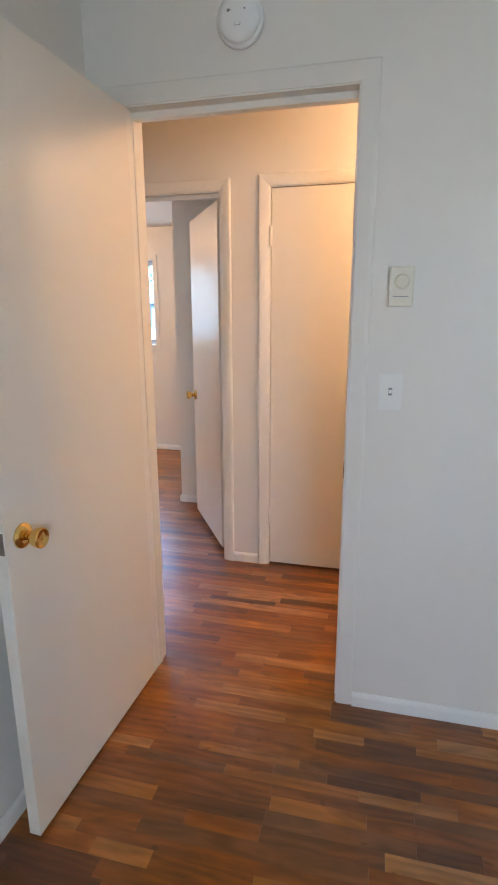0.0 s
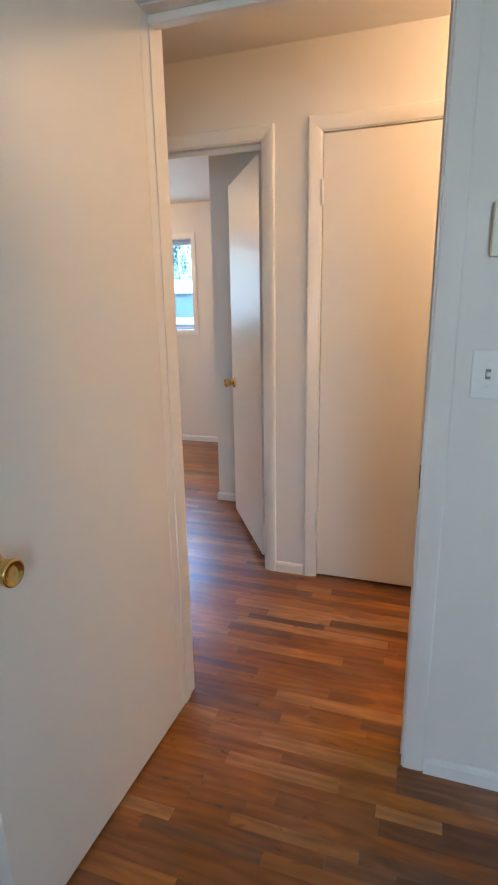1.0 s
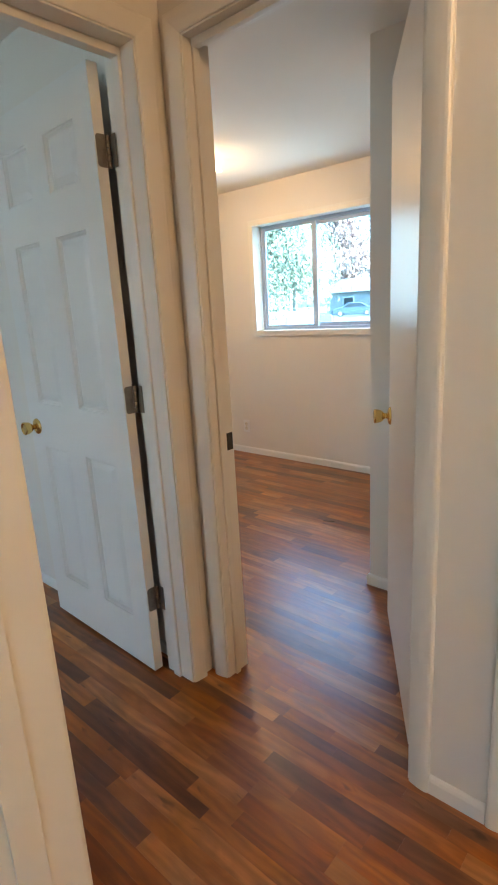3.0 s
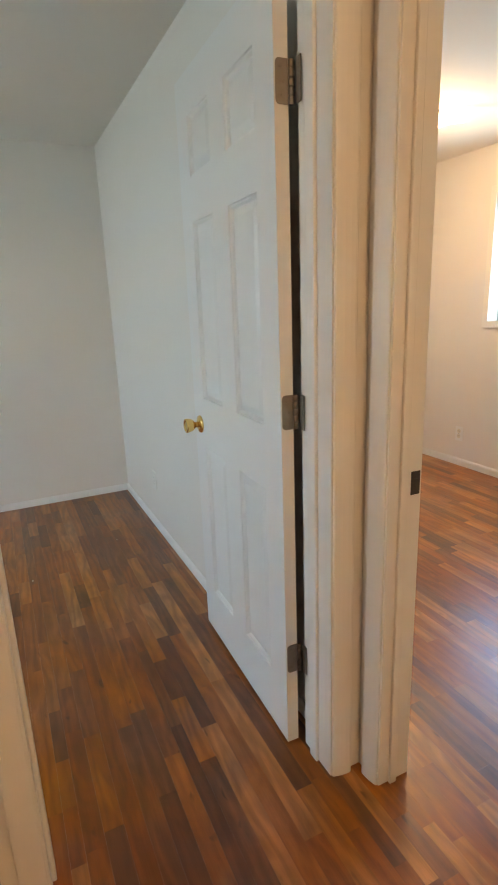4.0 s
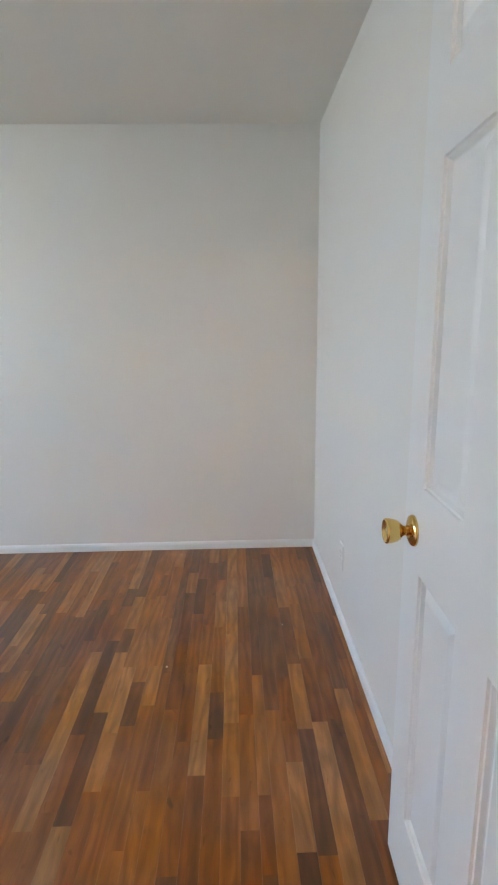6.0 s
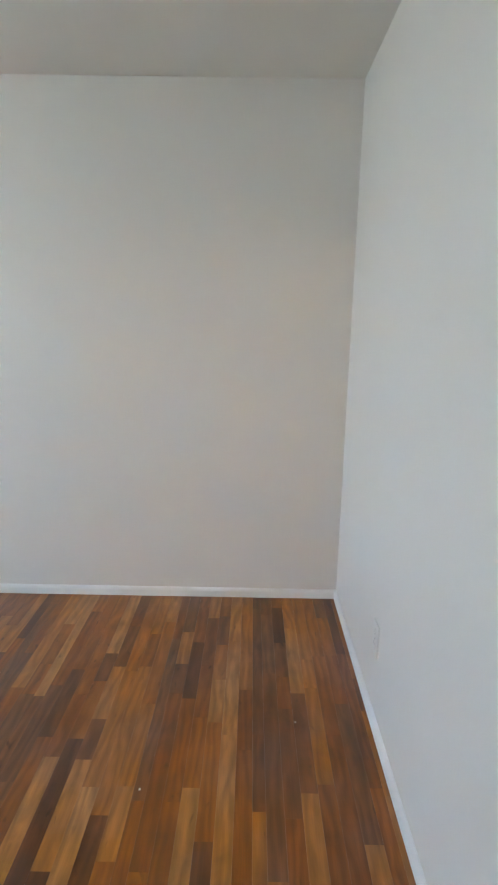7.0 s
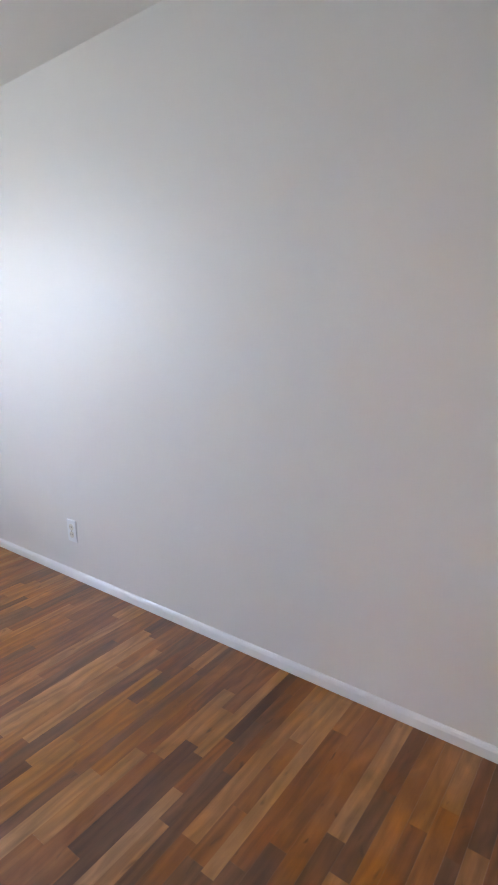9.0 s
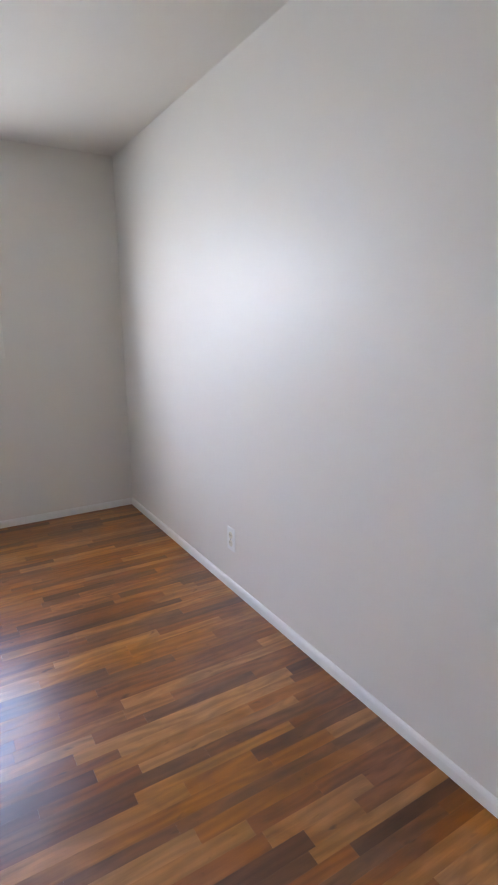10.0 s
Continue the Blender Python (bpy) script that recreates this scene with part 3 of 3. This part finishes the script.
for z in (-0.030, 0.030):
    bm = bmesh.new()
    lathe(bm, [(0.003, 0), (0.0026, 0.001)], Matrix.Translation((0, -0.005, z)) @ Matrix.Rotation(radians(90), 4, "X"), 10)
    part("screw", bm, PLASTIC, sw)

th = empty("thermostat", pose(-0.2005, Y_A, 1.49), "ivory wall thermostat with a round dial", "thermostat")
part("housing", box(bmesh.new(), -0.0355, 0.0355, -0.026, 0, -0.058, 0.058, 0.004), IVORY, th)
bm = bmesh.new()
lathe(bm, [(0.0215, 0), (0.0215, 0.006), (0.019, 0.010), (0.012, 0.0105)], Matrix.Translation((0.001, -0.026, 0.014)) @ Matrix.Rotation(radians(90), 4, "X"), 32)
part("dial", bm, IVORY, th, "round ivory dial")
part("scale_slot", box(bmesh.new(), -0.022, 0.022, -0.0268, -0.0255, -0.030, -0.0275), GREY, th, "thin dark scale slot")

sd = empty("smoke_alarm", pose(-0.695, Y_A, 2.235), "round white smoke alarm on the wall above the door", "smoke alarm")
R90 = Matrix.Rotation(radians(90), 4, "X")
bm = bmesh.new()
lathe(bm, [(0.070, 0), (0.070, 0.010), (0.067, 0.014), (0.058, 0.015)], R90, 40)
part("mounting_plate", bm, PLASTIC, sd)
bm = bmesh.new()
lathe(bm, [(0.060, 0.014), (0.0615, 0.020), (0.060, 0.034), (0.054, 0.041), (0.040, 0.0445), (0.015, 0.0455)], R90, 40)
body_ob = part("cover", bm, PLASTIC, sd)
bm = box(bmesh.new(), -0.024, 0.024, -0.0452, -0.0440, 0.010, 0.014)
lathe(bm, [(0.0045, 0.0440), (0.0045, 0.0452)], R90 @ Matrix.Translation((-0.026, 0.012, 0)), 12)
part("printed_bar", bm, GREY, body_ob, "small grey printed mark")
bm = bmesh.new()
for k, w in enumerate((0.005, 0.0085, 0.012)):
    box(bm, -w, w, -0.0440, -0.0415, 0.034 + k * 0.0065, 0.0375 + k * 0.0065)
part("vent_slots", bm, DARK, body_ob)
bm = bmesh.new()
for x0, x1, z0, z1 in ((-0.009, -0.0078, -0.026, -0.006), (0.0078, 0.009, -0.026, -0.006), (-0.009, 0.009, -0.0272, -0.026), (-0.006, 0.006, -0.003, -0.0018)):
    box(bm, x0, x1, -0.0453, -0.0440, z0, z1)
part("test_button", bm, GREY, body_ob, "outlined test button")


# ceiling lamps
def square_lamp(m, label, half, mat):
    """A small canopy over a square bent-glass shade whose corners droop."""
    thing = empty("ceiling_lamp", m, label, "ceiling lamp")
    bm = bmesh.new()
    lathe(bm, [(half * 0.55, 0), (half * 0.55, -0.018), (half * 0.35, -0.022)], Matrix.Identity(4), 32)
    part("canopy", bm, TRIM, thing)
    bm = bmesh.new()
    n = 12
    for side, gap in ((1, 0.0), (-1, 0.004)):
        grid = []
        for i in range(n + 1):
            line = []
            for k in range(n + 1):
                u, v = 2 * i / n - 1, 2 * k / n - 1
                z = -0.030 - 0.030 * (1 - max(abs(u), abs(v)) ** 4) - 0.034 * (abs(u) * abs(v)) ** 2 - gap
                line.append(bm.verts.new((half * u, half * v, z)))
            grid.append(line)
        for i in range(n):
            for k in range(n):
                bm.faces.new((grid[i][k], grid[i + 1][k], grid[i + 1][k + 1], grid[i][k + 1])).smooth = True
    part("shade", bm, mat, thing, "glowing bent frosted glass shade")
    bm = bmesh.new()
    lathe(bm, [(0.004, -0.090), (0.010, -0.084), (0.010, -0.070), (0.004, -0.062)], Matrix.Identity(4), 12)
    part("finial", bm, BRASS, thing, "small brass finial")
    return thing


square_lamp(pose(*LAMP_B), "lit frosted glass ceiling lamp in the back room", 0.14, SHADE)
square_lamp(pose(*LAMP_H), "lit frosted glass ceiling lamp in the hall", 0.14, SHADE)
lamp("bulb_back_room", "POINT", pose(LAMP_B[0], LAMP_B[1], LAMP_B[2] - 0.13), BULB_B, WARM, radius=0.05)
lamp("bulb_hall", "POINT", pose(LAMP_H[0], LAMP_H[1], LAMP_H[2] - 0.13), BULB_H, WARM, radius=0.05)

# ---- outside the back room window ----
G = -0.45
bm = bmesh.new()
lines = [(-300, G), (16, G), (34, -0.15), (50, 0.0), (500, 0.0)]
rows_ = [[bm.verts.new((x, y, z)) for x in (-500, -60, 0, 60, 500)] for y, z in lines]
for a, b in zip(rows_, rows_[1:]):
    for i in range(4):
        bm.faces.new((a[i], a[i + 1], b[i + 1], b[i]))
tagged(part("ground", bm, GRASS), "pale dry lawn running out to the street trees", "ground", kind="structure")
tagged(part("road", box(bmesh.new(), -200, 200, 50.2, 56.0, -0.02, 0.012), ASPHALT), "grey asphalt street beyond the lawn", "road", kind="structure")
tagged(part("driveway", box(bmesh.new(), -16, -9, 15.0, 24.0, G - 0.3, G + 0.012), ASPHALT), "grey asphalt parking strip on the lawn", "driveway", kind="structure")


def tree(x, y, height, spread, mat, label, seed, count=1500, leaf=0.16):
    """Tapered trunk, limbs, and a crown of many small leaf blades in clumps."""
    rng = random.Random(seed)
    thing = empty("tree", pose(x, y, -0.1), label, "tree", group="street trees")
    bm = bmesh.new()

    def limb(p, q, r0, r1):
        p, q = Vector(p), Vector(q)
        d = (q - p).to_track_quat("Z", "Y").to_matrix().to_4x4()
        lathe(bm, [(r0, 0), ((r0 + r1) / 2 * 1.05, (q - p).length / 2), (r1, (q - p).length)], Matrix.Translation(p) @ d, 8)

    limb((0, 0, 0), (0.1, 0, height * 0.45), height * 0.016, height * 0.010)
    tips = []
    for k in range(9):
        a = k * 2.4 + rng.random()
        base = height * rng.uniform(0.28, 0.45)
        tip = (spread * 0.6 * math.cos(a), spread * 0.6 * math.sin(a), height * rng.uniform(0.55, 0.92))
        limb((0.05, 0, base), tip, height * 0.011, height * 0.004)
        tips.append(tip)
    part("trunk", bm, BARK, thing)
    verts, faces = [], []
    centres = []
    for k in range(42):
        a, u = rng.uniform(0, 6.283), rng.random() ** 0.6
        zc = rng.uniform(0.22, 1.0)
        w = spread * math.sin(min(1, zc * 0.95) * math.pi) ** 0.6 * rng.uniform(0.5, 1.1)
        centres.append((w * u * math.cos(a), w * u * math.sin(a), height * zc, spread * rng.uniform(0.14, 0.30)))
    for k in range(count):
        cx, cy, cz, r = centres[k % len(centres)]
        p = Vector((rng.gauss(cx, r), rng.gauss(cy, r), rng.gauss(cz, r * 0.8)))
        q = Euler((rng.uniform(0, 6.3), rng.uniform(0, 6.3), rng.uniform(0, 6.3))).to_matrix()
        s = leaf * rng.uniform(0.6, 1.4)
        i = len(verts)
        verts += [tuple(p + q @ Vector(c)) for c in ((-s, 0, 0), (0, -s * 0.45, 0), (s, 0, s * 0.2), (0, s * 0.45, 0))]
        faces.append((i, i + 1, i + 2, i + 3))
    me = bpy.data.meshes.new("crown")
    me.from_pydata(verts, [], faces)
    me.materials.append(mat)
    crown = new("crown", me)
    crown.parent = thing
    return thing


tree(-31.5, 38.0, 13.0, 4.6, LEAF_Y, "leafy street tree turning yellow", 3, 12000, 0.17)
tree(-28.6, 40.0, 10.0, 3.4, LEAF_Y, "leafy yellowing tree beside the lawn", 4, 8500, 0.16)
tree(-39.8, 66.0, 14.0, 4.6, LEAF_R, "tree with red autumn leaves beyond the street", 5, 9000, 0.24)
tree(-39.0, 78.0, 18.0, 5.6, LEAF_G, "tall green tree behind the far house", 6, 7000, 0.22)
tree(-30.0, 76.0, 19.0, 6.0, LEAF_G, "tall dark green tree far behind", 7, 7000, 0.22)
tree(-38.2, 49.5, 4.2, 2.4, LEAF_Y, "low yellow shrub by the street", 8, 2200, 0.16)
tree(-56.0, 70.0, 15.0, 6.0, LEAF_G, "broad green tree beyond the street", 9, 3600, 0.34)


def house(x, y, w, d):
    h = empty("far_house", pose(x, y, 0.0), "low pale house with a grey gabled roof across the street", "house")
    part("wall", box(bmesh.new(), -w / 2, w / 2, 0, d, 0, 2.7), SIDING, h)
    bm = bmesh.new()
    a = [bm.verts.new(p) for p in ((-w / 2 - 0.5, -0.6, 2.6), (-w / 2 - 0.5, d + 0.6, 2.6), (-w / 2 - 0.5, d / 2, 4.3))]
    b = [bm.verts.new(p) for p in ((w / 2 + 0.5, -0.6, 2.6), (w / 2 + 0.5, d + 0.6, 2.6), (w / 2 + 0.5, d / 2, 4.3))]
    bm.faces.new(a)
    bm.faces.new(b[::-1])
    for i in range(3):
        bm.faces.new((a[i], b[i], b[(i + 1) % 3], a[(i + 1) % 3]))
    part("roof", bm, ROOFING, h)
    for k in (-0.3, 0.02):
        wn_ = part("window", box(bmesh.new(), w * k - 0.75, w * k + 0.75, -0.05, 0.02, 0.95, 2.1, 0.01), TRIM, h)
        part("pane", box(bmesh.new(), w * k - 0.65, w * k + 0.65, -0.07, -0.04, 1.05, 2.0), CARDARK, wn_)
    part("garage_door", box(bmesh.new(), w * 0.25, w * 0.25 + 2.4, -0.05, 0.02, 0, 2.1, 0.01), TRIM, h)


house(-29.5, 58.0, 15.0, 8.0)


def car(x, y, z, rz):
    c = empty("parked_car", pose(x, y, z, 0, 0, rz), "dark blue-grey saloon car parked outside", "car", group="parked cars")
    prof = [(-2.2, 0.35), (-2.25, 0.62), (-2.1, 0.86), (-1.45, 0.93), (-0.75, 1.38), (0.55, 1.40), (1.2, 0.95), (2.0, 0.84), (2.22, 0.62), (2.2, 0.35)]
    bm = bmesh.new()

    def across(p):
        for yy, k in ((-0.86, 0.96), (-0.78, 1.0), (0.78, 1.0), (0.86, 0.96)):
            yield [(u * k, yy, 0.3 + (v - 0.3) * k) for u, v in p]

    sweep(bm, prof, across)
    part("body", bm, CARPAINT, c)
    for yy in (-0.872, 0.872):
        s = 1 if yy > 0 else -1
        bm = bmesh.new()
        lo_, hi_ = sorted((yy - s * 0.03, yy))
        v = [bm.verts.new((u, w_, z)) for w_ in (lo_, hi_) for u, z in ((-1.3, 0.93), (-0.7, 1.30), (0.5, 1.31), (1.02, 0.95))]
        bm.faces.new(v[:4])
        bm.faces.new(v[4:][::-1])
        for i in range(4):
            bm.faces.new((v[i], v[(i + 1) % 4], v[4 + (i + 1) % 4], v[4 + i]))
        part("side_window", bm, CARDARK, c)
        for u in (-1.35, 1.38):
            bm = bmesh.new()
            lathe(bm, [(0.30, -0.1), (0.32, -0.07), (0.32, 0.07), (0.30, 0.1)], Matrix.Translation((u, yy - s * 0.08, 0.32)) @ R90, 20)
            wheel = part("wheel", bm, RUBBER, c)
            bm = bmesh.new()
            lathe(bm, [(0.20, -0.105), (0.19, 0.105)], Matrix.Translation((u, yy - s * 0.08, 0.32)) @ R90, 14)
            part("rim", bm, CHROME, wheel)


car(-29.8, 52.0, 0.012, 208)
car(-12.4, 18.9, G + 0.012, 127)

# ---- strip floor: rows along x, every strip a piece of its own in the rooms that are walked ----
WIDTHS = (0.038, 0.0508, 0.0508, 0.0508)
LENGTHS = (0.17, 0.22, 0.28, 0.34, 0.42, 0.52, 0.64, 0.78)


def strip_mesh(length, W):
    """A strip with eased top edges, its top at z = 0."""
    bm = bmesh.new()
    e, s = 0.00012, 0.0001
    rings = []
    for inset, z in ((s, -0.018), (s, -e), (e, 0.0)):
        rings.append([bm.verts.new(p) for p in ((inset, inset, z), (length - inset, inset, z), (length - inset, W - inset, z), (inset, W - inset, z))])
    for a, b in zip(rings, rings[1:]):
        for i in range(4):
            bm.faces.new((a[i], a[(i + 1) % 4], b[(i + 1) % 4], b[i]))
    bm.faces.new(rings[-1])
    return mesh_of("strip", bm, OAK)


STRIPS = {(n_, w): strip_mesh(n_, w) for n_ in LENGTHS for w in sorted(set(WIDTHS))}
SPACES = {
    "floor_bedroom": (X_W - 0.12, X_CE + 0.06, Y_S - 0.06, Y_CN + 0.06),
    "floor_hall": (X_CE + 0.06, X_E + 0.1, Y_A + 0.06, Y_CN + 0.06),
    "floor_back_room": (X_W - 0.12, X_E + 0.1, Y_CN + 0.06, Y_W + 0.06),
    "floor_front_room": (X_CE + 0.06, X_E + 0.1, Y_S - 0.06, Y_A + 0.06),
}
NEAR = {"floor_bedroom": (-3.4, 2.1), "floor_hall": (-0.9, 2.7), "floor_back_room": (-2.2, 4.3), "floor_front_room": (-0.6, 1.5)}
floors, laid = {}, {k: [] for k in SPACES}
for name, (x0, x1, y0, y1) in SPACES.items():
    floors[name] = tagged(part(name, box(bmesh.new(), max(x0, X_W - 0.06), x1, y0, y1, -0.10, -0.0185), SUBFLOOR), "varnished strip floor of mixed brown oak boards", "floor", kind="structure")
rng = random.Random(11)
y = Y_S - 0.05
while y < Y_W + 0.05:
    W = rng.choice(WIDTHS)
    x = X_W - 0.02 - rng.random() * 0.08
    while x < X_E:
        n_ = rng.choice([k for k in LENGTHS if x + k < X_E + 0.13] or LENGTHS[:1])
        cx, cy = x + n_ / 2, y + W / 2
        for name, (x0, x1, y0, y1) in SPACES.items():
            if x0 <= cx < x1 and y0 <= cy < y1:
                laid[name].append((x, y, (n_, W)))
        x += n_
    y += W
for name, strips in laid.items():
    ax, ay = NEAR[name]
    strips.sort(key=lambda s: max(abs(s[0] + s[2][0] / 2 - ax), abs(s[1] - ay)))
    for x, y, n_ in strips[:430]:
        ob = new("strip", STRIPS[n_])
        ob.location = (x, y, 0)
        ob.parent = floors[name]
    verts, faces = [], []
    for x, y, n_ in strips[430:]:
        me, k = STRIPS[n_], len(verts)
        verts += [(v.co.x + x, v.co.y + y, v.co.z) for v in me.vertices]
        faces += [tuple(k + i for i in p.vertices) for p in me.polygons]
    if verts:
        me = bpy.data.meshes.new("strips")
        me.from_pydata(verts, [], faces)
        me.materials.append(OAK)
        ob = new("strips", me)
        ob.parent = floors[name]
        tagged(ob, kind="stuff")

# a few crumbs and a splinter lie on the boards
for x, y, r in CRUMBS:
    bm = bmesh.new()
    bmesh.ops.create_icosphere(bm, subdivisions=1, radius=r)
    for v in bm.verts:
        v.co = Vector((v.co.x * rng.uniform(0.7, 1.4), v.co.y * rng.uniform(0.6, 1.2), max(0.0, v.co.z * 0.6 + r * 0.4)))
    crumb = part("crumb", bm, PLASTIC)
    crumb.location = (x, y, 0.0)
    tagged(crumb, "tiny white paint crumb on the strip floor", "crumb", "crumbs on the floor")
bm = box(bmesh.new(), -0.035, 0.035, -0.003, 0.003, 0, 0.003, 0.001)
splinter = part("splinter", bm, BARK)
splinter.matrix_world = pose(SPLINTER[0], SPLINTER[1], 0, 0, 0, 25)
tagged(splinter, "small dark wood splinter on the strip floor", "splinter")
